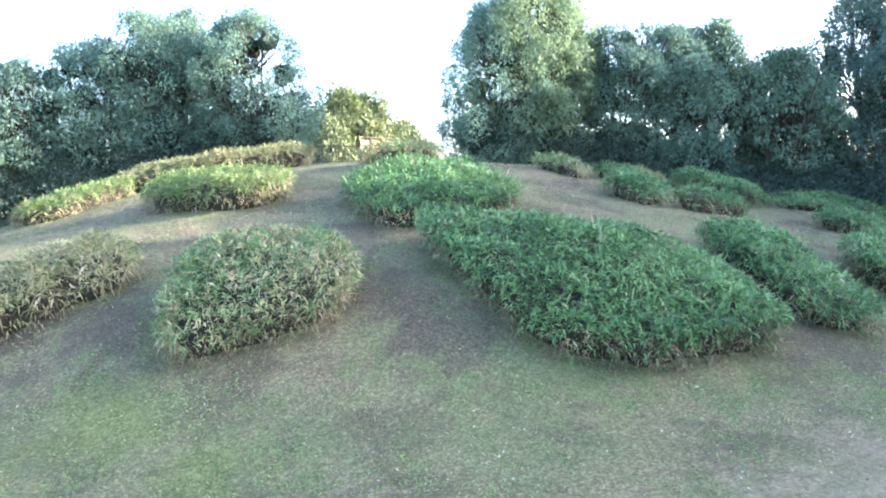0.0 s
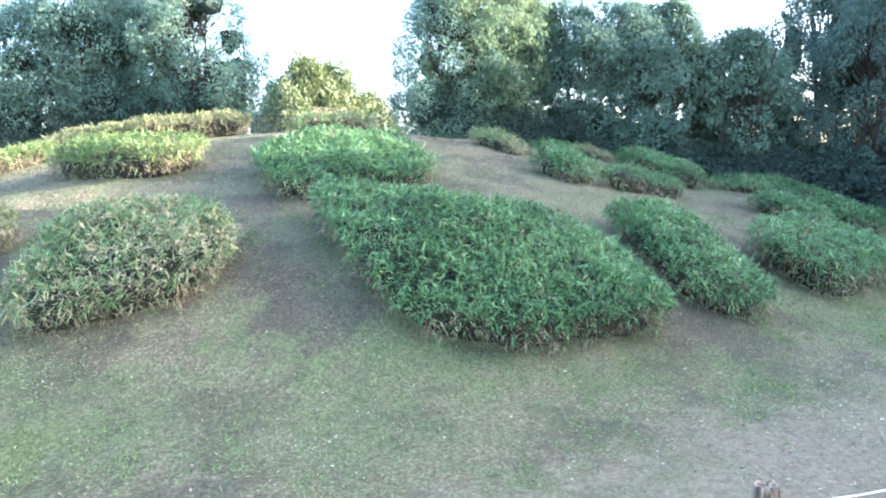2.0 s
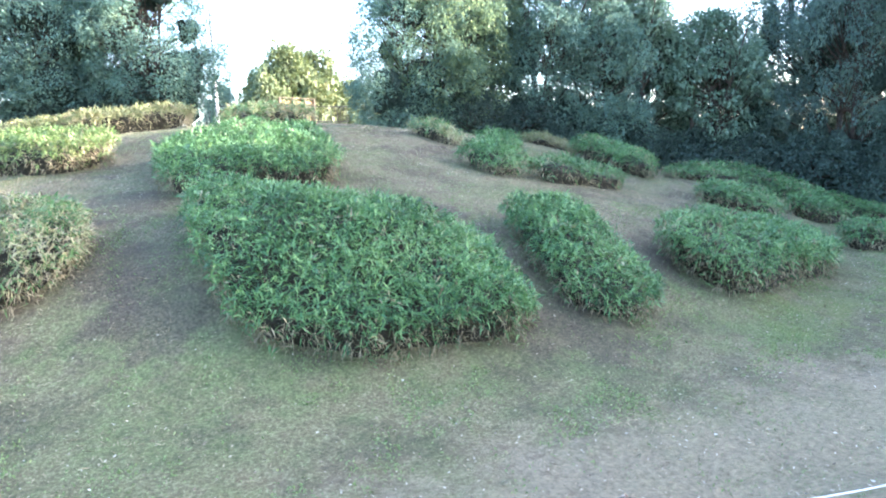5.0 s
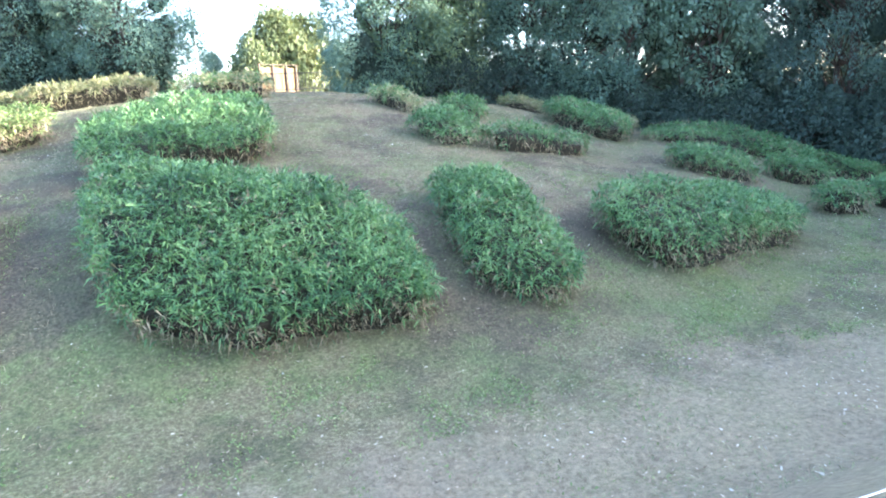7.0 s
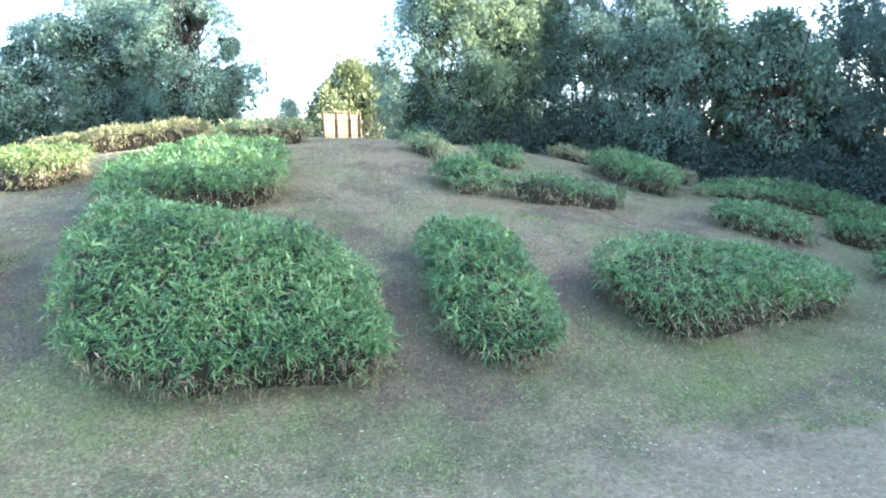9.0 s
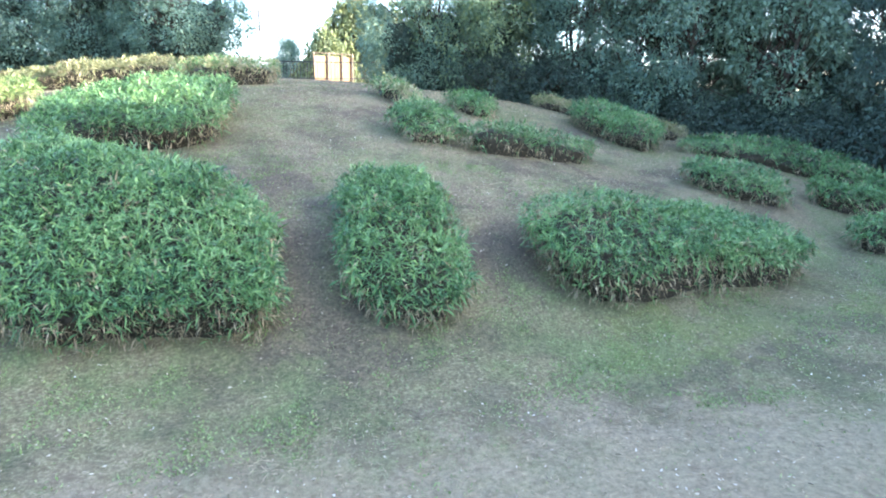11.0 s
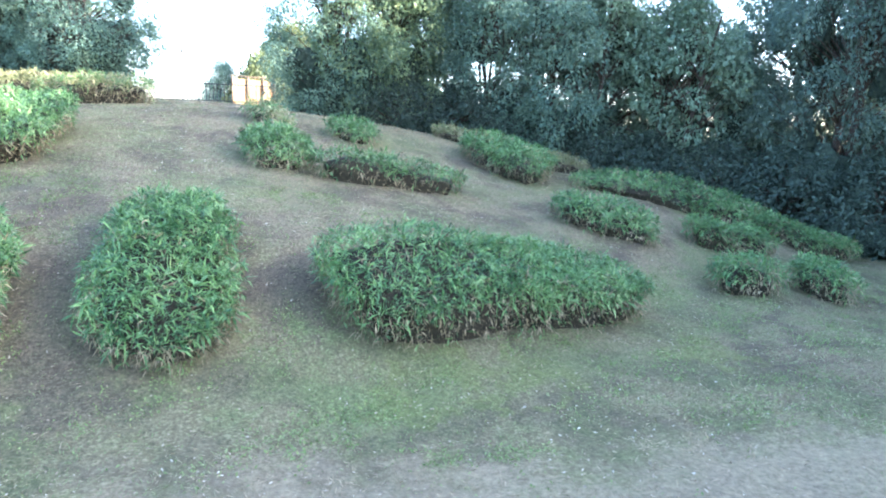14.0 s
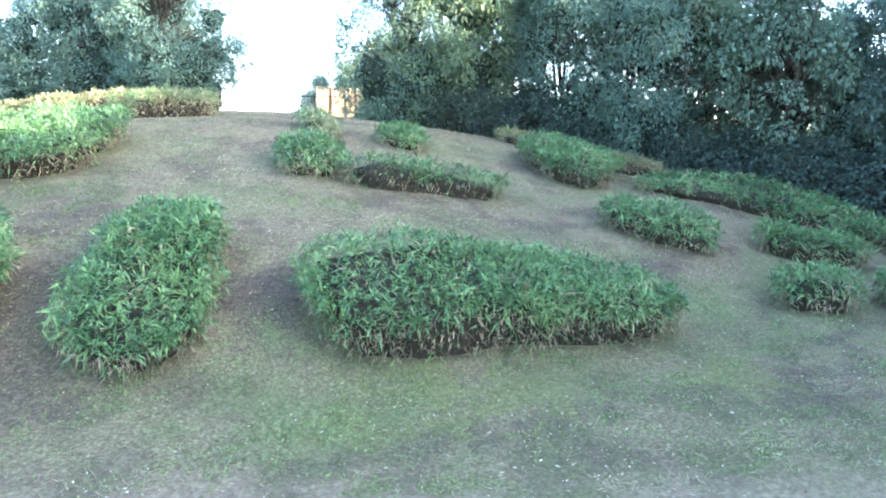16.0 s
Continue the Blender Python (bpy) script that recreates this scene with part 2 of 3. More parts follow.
def spaced(near, fine, far, coarse):
    a = np.arange(near[0], near[1] + fine / 2, fine)
    lo = near[0] - np.cumsum(coarse * 1.25 ** np.arange(40))
    hi = near[1] + np.cumsum(coarse * 1.25 ** np.arange(40))
    return np.concatenate([lo[lo > -far][::-1], a, hi[hi < far]])


gx, gy = spaced((-8, 30), 0.2, 1500, 0.5), spaced((-3, 30), 0.2, 1500, 0.5)
X, Y = np.meshgrid(gx, gy)
rng = np.random.default_rng(3)
Z = ground_z(X, Y) + rng.normal(size=X.shape) * 0.012 * (np.hypot(X - 8, Y - 8) < 26)
cols = len(gx)
i, j = np.meshgrid(np.arange(len(gy) - 1), np.arange(cols - 1), indexing="ij")
q = (i * cols + j).ravel()
ground = new("ground", sheet("ground", np.stack([X, Y, Z], -1).reshape(-1, 3), np.stack([q, q + 1, q + cols + 1, q + cols], 1), GROUND, True))
tagged(ground, "bare brown soil and thin dry turf on a burial mound", "ground", kind="structure")


# ---------------------------------------------------------------- clipped bamboo-grass bushes
Bush = namedtuple("Bush", "x y long wide turn high taper mat dry label skew drop", defaults=(0.0, 0.0))


def outline(spec, ang):
    """Radius of the rounded-box footprint in direction ang, in the bush's own axes."""
    c, s = np.cos(ang), np.sin(ang)
    p = 3.8 if spec.long > 3 else 3.0
    base = (np.abs(c / (spec.long / 2)) ** p + np.abs(s / (spec.wide / 2)) ** p) ** (-1 / p)
    return base


def bush_point(spec, u, v, s):
    """World place of footprint coordinates u, v (own axes)."""
    v = v * (1 + spec.taper * u / (spec.long / 2))
    u = u + spec.skew * v
    a = radians(spec.turn)
    return spec.x + u * math.cos(a) - v * math.sin(a), spec.y + u * math.sin(a) + v * math.cos(a)


def make_bush(spec, seed):
    rng = np.random.default_rng(seed)
    bush = tagged(new("bamboo_grass_bush"), spec.label, "bush", "clipped bushes on the mound")
    base_z = float(ground_z(spec.x, spec.y))
    bush.location = (spec.x, spec.y, base_z)
    origin = np.array((spec.x, spec.y, base_z))
    ph = rng.uniform(0, 6.28, 6)

    def wobble(ang):
        return 1 + 0.045 * np.sin(3 * ang + ph[0]) + 0.03 * np.sin(5 * ang + ph[1]) + 0.02 * np.sin(9 * ang + ph[2])

    def surface(s, ang):
        """A point of the clipped shell; s runs 0..1 over the top and 1..2 down the side."""
        r = outline(spec, ang) * wobble(ang)
        top = np.minimum(s, 1.0)
        side = np.clip(s - 1.0, 0, 1)
        rad = r * np.where(s < 1, top, 1 - 0.07 * side ** 2)
        u, v = rad * np.cos(ang), rad * np.sin(ang)
        x, y = bush_point(spec, u, v, s)
        lump = 0.055 * np.sin(x * 3.1 + ph[3]) * np.sin(y * 2.7 + ph[4]) + 0.03 * np.sin(x * 7.3 + y * 5.9 + ph[5])
        crown = spec.high * (1 - (0.16 if spec.long > 3 else 0.26) * top ** 5) * (1 - spec.drop * np.clip(u / (spec.long / 2), 0, 1) ** 1.5) + lump
        z = ground_z(x, y) + np.where(s < 1, crown, crown * (1 - side))
        return np.stack([x, y, z], -1)

    # closed stem hull, a hand's breadth inside the leaves, coloured as their shaded gaps
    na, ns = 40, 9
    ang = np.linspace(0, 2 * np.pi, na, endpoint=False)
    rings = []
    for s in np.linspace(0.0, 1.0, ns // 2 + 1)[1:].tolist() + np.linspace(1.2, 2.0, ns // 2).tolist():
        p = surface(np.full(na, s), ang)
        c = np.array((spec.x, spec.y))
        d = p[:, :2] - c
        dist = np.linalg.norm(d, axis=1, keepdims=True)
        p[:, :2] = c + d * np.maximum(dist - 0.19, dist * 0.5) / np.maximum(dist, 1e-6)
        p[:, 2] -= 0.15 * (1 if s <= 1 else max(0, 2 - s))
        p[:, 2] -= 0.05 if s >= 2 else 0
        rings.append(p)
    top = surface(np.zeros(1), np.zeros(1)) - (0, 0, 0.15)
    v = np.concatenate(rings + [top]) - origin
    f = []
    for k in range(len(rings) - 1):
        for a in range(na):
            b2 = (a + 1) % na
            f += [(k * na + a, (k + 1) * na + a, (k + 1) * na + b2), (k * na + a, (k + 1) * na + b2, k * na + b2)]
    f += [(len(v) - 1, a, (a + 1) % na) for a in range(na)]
    child("core", sheet("core", v, f, STEM_SHADE, True), bush, "dark hull for the stems, shade between leaves in its colour")

    # leaves over the shell, thrown outwards and hanging over
    peri = np.pi * (spec.long + spec.wide) / 2
    area = spec.long * spec.wide * 0.9 + peri * spec.high
    n = int(area * LEAVES_PER_M2 * (1.0 if spec.y < 11 else 0.62))
    share = spec.long * spec.wide * 0.9 / area
    ang = rng.uniform(0, 2 * np.pi, n * 3)
    keep = rng.uniform(0, 1, n * 3) < (outline(spec, ang) / (math.hypot(spec.long, spec.wide) / 2)) ** 1.6
    ang = ang[keep][:n]
    n = len(ang)
    on_top = rng.uniform(size=n) < share
    s = np.where(on_top, np.sqrt(rng.uniform(size=n)), 1 + rng.uniform(size=n) * 0.97)
    e = 0.01
    at = surface(s, ang)
    ds, da = surface(s + np.where(on_top, -e, e), ang) - at, surface(s, ang + e) - at
    nor = unit(np.cross(ds, da))
    away = at - np.array((spec.x, spec.y, 0)) - np.stack([0 * s, 0 * s, ground_z(at[:, 0], at[:, 1]) - 0.3], -1)
    nor *= np.sign((nor * away).sum(1, keepdims=True))
    # whorls: a handful of leaves spread from each shoot's tip
    tips = n // 6
    owner = np.repeat(np.arange(tips), 6)
    at, nor, s = at[owner], nor[owner], s[owner]
    n = len(owner)
    depth = (rng.uniform(0, 1, tips) ** 1.6 * 0.22 - 0.07)[owner][:, None]
    lean = (rng.normal(size=(tips, 3)) * 0.5)[owner]
    size = rng.uniform(0.7, 1.35, tips)[owner] * (1.0 if spec.y < 11 else 1.12)
    shoot = unit(nor * 0.8 + lean + (0, 0, 0.7))
    at = at - nor * (depth + 0.05 * np.clip(s - 1.1, 0, 1)[:, None]) + rng.normal(size=(n, 3)) * 0.02
    fan = unit(np.cross(shoot, rng.normal(size=(n, 3))))
    aim = fan * rng.uniform(0.45, 1.2, (n, 1)) + shoot * rng.uniform(-0.1, 0.9, (n, 1))
    low = s > 1.0 + 0.40 * rng.uniform(size=tips)[owner]
    dry = (low & (rng.uniform(size=n) < 0.8)) | (rng.uniform(size=tips)[owner] < spec.dry)
    skirt = (low & dry)[:, None]
    aim = np.where(skirt, rng.normal(size=(n, 3)) * (0.75, 0.75, 0.4) + nor * 0.45 + (0, 0, 0.8) * rng.choice((-1, 1), (n, 1), p=(0.6, 0.4)), aim)
    length = rng.uniform(0.075, 0.165, n) * size * np.where(skirt[:, 0], 0.8, 1.0)
    wide = length * np.where(skirt[:, 0], rng.uniform(0.08, 0.14, n), rng.uniform(0.11, 0.175, n))
    bv, bf = blades(rng, at, aim, length, wide, rng.uniform(-0.1, 0.45, n))
    bv = (bv - origin).reshape(n, 4, 3)
    thin = low & (rng.uniform(size=n) < 0.35 + 0.35 * np.clip(s - 1.2, 0, 1))
    for name, pick, mat, label in (("foliage", ~dry & ~thin, spec.mat, ""), ("withered_leaves", dry & ~thin, STRAW, "straw-brown withered lower leaves")):
        m = int(pick.sum())
        k = np.arange(m)[:, None] * 4
        faces = np.concatenate([k + (0, 1, 2), k + (1, 3, 2)], 1).reshape(-1, 3)
        ob = child(name, sheet(name, bv[pick].reshape(-1, 3), faces, mat), bush, label)
        tagged(ob, kind="stuff")
    return bush


LEAVES_PER_M2 = 2100
BUSHES = [
    # near row, along the foot
    Bush(-2.41, 11.64, 3.00, 1.65, 20.9, 0.57, 0.10, SASA_DRY, 0.22, "straw-coloured half-withered clipped bamboo grass bush", -0.02),
    Bush(0.76, 9.95, 2.40, 2.60, 85.0, 0.63, -0.16, SASA_MIXED, 0.16, "half-dry green and straw clipped bamboo grass bush", -0.04),
    Bush(5.53, 8.45, 4.37, 2.99, -21.9, 0.65, -0.30, SASA_GREEN, 0.03, "large dense green clipped bamboo grass bush", -0.53),
    Bush(9.18, 8.42, 2.78, 1.55, -88.1, 0.56, 0.23, SASA_GREEN, 0.02, "rounded dense green clipped bamboo grass bush", 0.13),
    Bush(13.79, 8.90, 5.35, 1.32, 18.6, 0.74, -0.28, SASA_GREEN, 0.05, "long tapering green clipped bamboo grass bush", -0.12, 0.18),
    # second row
    Bush(4.73, 13.55, 3.35, 3.44, 4.4, 0.63, -0.07, SASA_GREEN, 0.02, "green bamboo grass bush with yellow-green sunlit top", 0.08),
    Bush(0.42, 16.18, 3.38, 1.58, -35.0, 0.64, -0.02, SASA_YELLOW, 0.05, "yellow-green clipped bamboo grass bush", -0.04),
    Bush(-3.08, 20.49, 3.01, 1.84, 48.5, 0.52, -0.01, SASA_YELLOW, 0.15, "yellow-green straw-tinged clipped bamboo grass bush", 0.04),
    # crest
    Bush(0.80, 22.22, 6.27, 1.49, 4.2, 0.67, -0.00, SASA_DRY, 0.10, "long straw-coloured low bamboo grass hedge on the crest", 0.01),
    Bush(5.76, 18.50, 2.58, 1.13, 13.2, 0.61, 0.02, SASA_MIXED, 0.15, "straw-topped green bamboo grass hedge on the crest", 0.26),
    # flank beside the dark trees
    Bush(9.99, 16.82, 1.67, 0.72, -62.7, 0.42, -0.01, SASA_MIXED, 0.08, "small yellowish green clipped bamboo grass bush", -0.01),
    Bush(10.29, 13.67, 1.27, 1.48, 11.4, 0.54, -0.08, SASA_GREEN, 0.03, "small round green clipped bamboo grass bush", -0.02),
    Bush(12.64, 13.66, 3.47, 0.64, 22.2, 0.50, -0.03, SASA_GREEN, 0.12, "narrow green clipped bamboo grass bush with brown flank", -0.01),
    Bush(12.03, 17.08, 1.17, 1.22, -0.0, 0.40, 0.01, SASA_GREEN, 0.06, "small green clipped bamboo grass bush up the slope", -0.05),
    Bush(15.73, 20.67, 1.72, 1.39, -3.1, 0.32, 0.01, SASA_DRY, 0.25, "small straw-coloured clipped bamboo grass bush", -0.04),
    Bush(16.36, 17.75, 2.37, 3.13, -32.5, 0.68, 0.21, SASA_GREEN, 0.10, "green clipped bamboo grass bush with straw tips", -0.08),
    Bush(18.93, 20.26, 1.63, 1.07, -19.7, 0.48, 0.00, SASA_DRY, 0.2, "dull straw-brown clipped bamboo grass bush", 0.02),
    Bush(22.10, 16.32, 8.14, 1.54, -7.4, 0.36, -0.07, SASA_GREEN, 0.10, "long low green bamboo grass hedge beside the trees", -0.03),
    Bush(17.25, 13.17, 2.21, 1.49, 1.8, 0.48, 0.04, SASA_GREEN, 0.12, "oblong green clipped bamboo grass bush with straw tips", -0.02),
    Bush(20.82, 13.80, 2.61, 0.73, 11.8, 0.58, 0.02, SASA_GREEN, 0.06, "green clipped bamboo grass bush near the foot", -0.00),
    Bush(24.24, 14.97, 2.05, 1.00, -13.7, 0.48, -0.00, SASA_GREEN, 0.10, "dull green clipped bamboo grass bush near the foot", 0.00),
    Bush(19.23, 11.06, 1.30, 0.83, -4.5, 0.60, 0.05, SASA_GREEN, 0.12, "small green clipped bamboo grass bush with dry tips", 0.02),
    Bush(20.94, 11.05, 0.86, 1.46, -3.0, 0.61, -0.00, SASA_GREEN, 0.05, "small dense green clipped bamboo grass bush", 0.02),
]
for k, spec in enumerate(BUSHES):
    make_bush(spec, 100 + k)


# ---------------------------------------------------------------- trees
def tube(bm, path, radii, sides=7):
    rings = []
    for k, (p, r) in enumerate(zip(path, radii)):
        p = Vector(p)
        d = Vector(path[min(k + 1, len(path) - 1)]) - Vector(path[max(k - 1, 0)])
        q = d.to_track_quat("Z", "Y")
        rings.append([bm.verts.new(p + q @ Vector((math.cos(2 * math.pi * a / sides) * r, math.sin(2 * math.pi * a / sides) * r, 0))) for a in range(sides)])
    for a, b2 in zip(rings, rings[1:]):
        for k in range(sides):
            bm.faces.new((a[k], a[(k + 1) % sides], b2[(k + 1) % sides], b2[k]))
    bm.faces.new(rings[-1])


def tree_meshes(seed, high, wide, skirt, mat, leaves, leaf=0.17, pointed=0.5, gap=0.0, stems=(1, 4)):
    """Trunk and crown meshes of one tree. skirt: height at which the foliage begins."""
    rng = np.random.default_rng(seed)
    bm = bmesh.new()
    trunks = int(rng.integers(*stems))
    tops = []
    for k in range(trunks):
        lean = rng.normal(size=2) * 0.10 * high * (0.4 if trunks == 1 else 1)
        foot = rng.normal(size=2) * 0.25 * (trunks > 1)
        path = [(foot[0] + lean[0] * u ** 1.5 + 0.06 * math.sin(5 * u + k), foot[1] + lean[1] * u ** 1.5, -0.25 + (high * 0.9 + 0.25) * u) for u in np.linspace(0, 1, 8)]
        tube(bm, path, [(0.15 if trunks < 4 else 0.09) * (1 - 0.85 * u) * high / 8 + 0.01 for u in np.linspace(0, 1, 8)])
        tops.append(path)
    clumps, hearts = [], []
    count = int(84 * wide)
    for k in range(count):
        u = rng.uniform() ** 0.92
        a = rng.uniform(0, 2 * math.pi)
        # thin places in the middle storey let specks of sky through
        if 0.2 < u < 0.64 and rng.uniform() < gap * (0.6 + 0.6 * math.sin(4 * a + 9 * u + seed)):
            continue
        z = skirt + (high - skirt) * u
        shape = (1 - abs(2 * u - 0.75) ** 2.4 * 0.5) * (1 - max(0, u - 0.75) * 4 * pointed * 0.75)
        r = wide / 2 * max(shape, 0.12) * (0.55 + 0.50 * rng.uniform() ** 0.5) * (1 + 0.16 * math.sin(3 * a + seed))
        path = tops[k % trunks]
        stem = Vector(path[min(7, max(1, int(7 * (z * 0.8) / (high * 0.9))))])
        end = Vector((stem.x * 0.5 + r * math.cos(a), stem.y * 0.5 + r * math.sin(a), z))
        if k % 2 == 0:
            mid = (stem + end) / 2 + Vector((0, 0, -0.1 + 0.15 * rng.uniform()))
            tube(bm, [stem, mid, end], [0.035, 0.022, 0.008], 4)
        clumps.append((*end, rng.uniform(0.28, 0.66) * (0.75 + 0.05 * wide)))
        if k % 16 == 0 and (u < 0.3 or u > 0.5) and u < 0.9:
            hearts.append((end.x * 0.6, end.y * 0.6, min(z, high * 0.86), rng.uniform(0.09, 0.14) * wide * max(shape, 0.3) * (1.35 if u < 0.3 else 1.0)))
    trunk = bpy.data.meshes.new("trunk")
    bm.to_mesh(trunk)
    bm.free()
    trunk.materials.append(BARK)
    # ragged solid lumps, coloured as the crown's shaded inside, that block the sky
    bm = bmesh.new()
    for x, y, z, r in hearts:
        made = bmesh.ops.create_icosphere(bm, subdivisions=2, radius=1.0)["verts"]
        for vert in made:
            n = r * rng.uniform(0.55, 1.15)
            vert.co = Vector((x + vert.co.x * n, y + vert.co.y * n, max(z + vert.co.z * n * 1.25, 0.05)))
    inner = bpy.data.meshes.new("inner_shade_lumps")
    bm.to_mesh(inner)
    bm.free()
    inner.materials.append(CROWN_SHADE)
    # leaves in tufts, thickest on the outer and upper skin of each clump
    c = np.array(clumps)
    w = c[:, 3] ** 2
    pick = rng.choice(len(c), leaves, p=w / w.sum())
    outward = unit(c[pick, :3] * (1, 1, 0) + (0, 0, 0.6))
    d = unit(rng.normal(size=(leaves, 3)) + outward * 0.75)
    rad = c[pick, 3:4] * (0.45 + 0.6 * rng.uniform(0, 1, (leaves, 1)) ** 0.6)
    at = c[pick, :3] + d * rad * (1, 1, 0.85)
    at[:, 2] = np.maximum(at[:, 2], 0.1)
    aim = d + rng.normal(size=(leaves, 3)) * 0.55 + (0, 0, -0.25)
    length = rng.uniform(0.7, 1.3, leaves) * leaf
    v, f = blades(rng, at, aim, length, length * rng.uniform(0.42, 0.66, leaves), rng.uniform(0.0, 0.4, leaves))
    return trunk, sheet("crown", v, f, mat), inner


def plant_tree(meshes, x, y, scale=1.0, turn=0.0, tall=1.0, label="", group=""):
    tree = tagged(new("tree"), label, "tree", group)
    tree.matrix_world = pose(x, y, float(ground_z(x, y)), 0, 0, turn) @ Matrix.Diagonal((scale, scale, scale * tall, 1))
    child("trunk", meshes[0], tree)
    tagged(child("crown", meshes[1], tree), kind="stuff")
    tagged(child("inner_shade_lumps", meshes[2], tree), "dark lumps for inner twigs, crown shade in their colour", kind="stuff")
    return tree


OAK_A = tree_meshes(11, 8.0, 5.4, 0.0, TREE_LEAF, 46000, 0.115, 0.5, 0.4, (4, 6))
OAK_B = tree_meshes(12, 7.6, 4.8, 0.0, TREE_LEAF, 42000, 0.115, 0.5, 0.62, (4, 6))
OAK_C = tree_meshes(13, 7.2, 4.4, 0.0, TREE_LEAF, 38000, 0.115, 0.5, 0.62, (4, 6))
PALE = tree_meshes(14, 7.4, 4.0, 0.6, TREE_PALE, 24000, 0.16, 0.5, 0.7, (3, 5))
WARM = tree_meshes(21, 8.0, 5.4, 0.0, TREE_WARM, 52000, 0.12, 0.45, 0.4, (3, 5))
DARK = tree_meshes(15, 9.5, 5.5, 0.0, TREE_DARK, 38000, 0.14, 0.8, 0.5)
STILT_A = tree_meshes(17, 8.0, 5.4, 1.7, TREE_LEAF, 38000, 0.125, 0.45, 0.4, (3, 6))
STILT_B = tree_meshes(18, 7.6, 5.0, 1.5, TREE_LEAF, 32000, 0.125, 0.45, 0.6, (3, 6))
SHRUB = tree_meshes(19, 2.2, 3.4, 0.0, SHADED_SHRUB, 11000, 0.11)
SHADE_ROW = tree_meshes(20, 8.0, 5.4, 0.2, TREE_LEAF, 9000, 0.30)
SMALL = tree_meshes(16, 4.5, 3.4, 0.6, TREE_SUNNY, 9000, 0.2, 0.5, 0.4)

RIGHT = "broad evergreen tree with dense dark green foliage"
PALE_LABEL = "evergreen tree with pale hanging grey-green foliage"
CONIFER = "tall dark conifer with foliage to the ground"
for meshes, x, y, sc, turn, tall, label in (
        (OAK_A, 12.0, 25.2, 0.88, 160, 0.92, "dense dark evergreen tree with foliage to the ground"),
        (WARM, 13.7, 25.8, 1.0, 10, 1.13, "tall broad evergreen tree with sunlit yellow-green top"),
        (OAK_B, 15.9, 26.6, 1.0, 80, 1.02, RIGHT),
        (OAK_C, 17.6, 25.0, 1.0, 140, 0.98, RIGHT),
        (OAK_C, 19.8, 23.6, 0.95, 20, 1.12, RIGHT), (PALE, 21.9, 23.8, 1.0, 30, 1.12, PALE_LABEL),
        (OAK_B, 23.4, 24.8, 0.95, 200, 1.02, RIGHT), (PALE, 23.7, 22.2, 0.95, 170, 1.1, PALE_LABEL),
        (OAK_C, 26.2, 22.8, 1.0, 250, 0.98, RIGHT),
        (DARK, 29.0, 22.4, 1.0, 20, 1.2, CONIFER), (DARK, 28.2, 18.8, 0.85, 70, 1.3, CONIFER),
        # the last conifer is added out of view to shade the crest
        (DARK, 32.0, 20.0, 1.0, 120, 1.22, CONIFER), (DARK, 30.5, 15.2, 0.95, 220, 1.3, CONIFER), (DARK, 31.8, 12.4, 0.95, 40, 1.27, CONIFER)):
    plant_tree(meshes, x, y, sc, turn, tall, label, "trees behind the mound")
LEFT = "broad evergreen tree with dense crown over bare trunks"
for meshes, x, y, sc, turn, tall in (
        (STILT_A, 2.6, 28.2, 0.92, 220, 0.88), (STILT_B, 0.4, 31.2, 0.95, 130, 1.08), (STILT_B, -1.2, 29.6, 0.95, 40, 1.02),
        (STILT_A, -3.6, 30.6, 0.95, 100, 0.92), (STILT_B, -6.0, 30.0, 1.0, 160, 0.84), (STILT_A, -8.8, 30.8, 1.0, 10, 0.80),
        (STILT_B, -11.6, 30.2, 1.0, 330, 0.8), (STILT_A, -14.6, 30.6, 1.0, 200, 0.8)):
    plant_tree(meshes, x, y, sc, turn, tall, LEFT, "trees behind the mound")
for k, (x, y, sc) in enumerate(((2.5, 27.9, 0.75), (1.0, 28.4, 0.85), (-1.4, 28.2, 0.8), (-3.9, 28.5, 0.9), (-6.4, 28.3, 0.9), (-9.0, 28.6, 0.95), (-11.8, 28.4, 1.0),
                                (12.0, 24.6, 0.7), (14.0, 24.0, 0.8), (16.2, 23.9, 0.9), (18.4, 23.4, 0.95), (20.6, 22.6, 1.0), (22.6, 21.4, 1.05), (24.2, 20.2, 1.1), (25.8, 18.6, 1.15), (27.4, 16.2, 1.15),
                                # six larger ones added behind to hide sunlit ground between the trunks
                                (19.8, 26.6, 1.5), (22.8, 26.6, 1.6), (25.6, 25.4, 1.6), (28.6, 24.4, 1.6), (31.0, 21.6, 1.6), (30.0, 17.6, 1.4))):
    t0 = plant_tree(SHRUB, x, y, sc, 67 * k, 1.0, "low evergreen shrub with deep shade put into its leaf colour", "shrubs under the trees")
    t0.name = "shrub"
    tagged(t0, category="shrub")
# unseen row of trees, added to shade the mound from the low sun
for k, high in enumerate((1.15, 1.2, 1.22, 1.14, 1.14, 1.3, 1.3, 1.25, 1.25, 1.2)):
    plant_tree(SHADE_ROW, 33.5 + 1.5 * math.sin(k * 2.1), 14.1 - 2.1 * k, 1.17, 77 * k, high, RIGHT, "trees beside the path")

# beyond the crest
for x, y, sc, turn, tall, lab in ((9.9, 45.0, 1.45, 0, 1.42, "small sunlit yellow-green tree beyond the crest"), (12.2, 46.5, 1.4, 90, 1.45, "small sunlit yellow-green tree beyond the crest"),
                                  (8.4, 42.0, 1.0, 200, 1.55, "low sunlit yellow-green tree beyond the crest"), (15.0, 47.0, 1.1, 140, 1.5, "small sunlit yellow-green tree beyond the crest")):
    plant_tree(SMALL, x, y, sc, turn, tall, lab, "small trees beyond the crest")
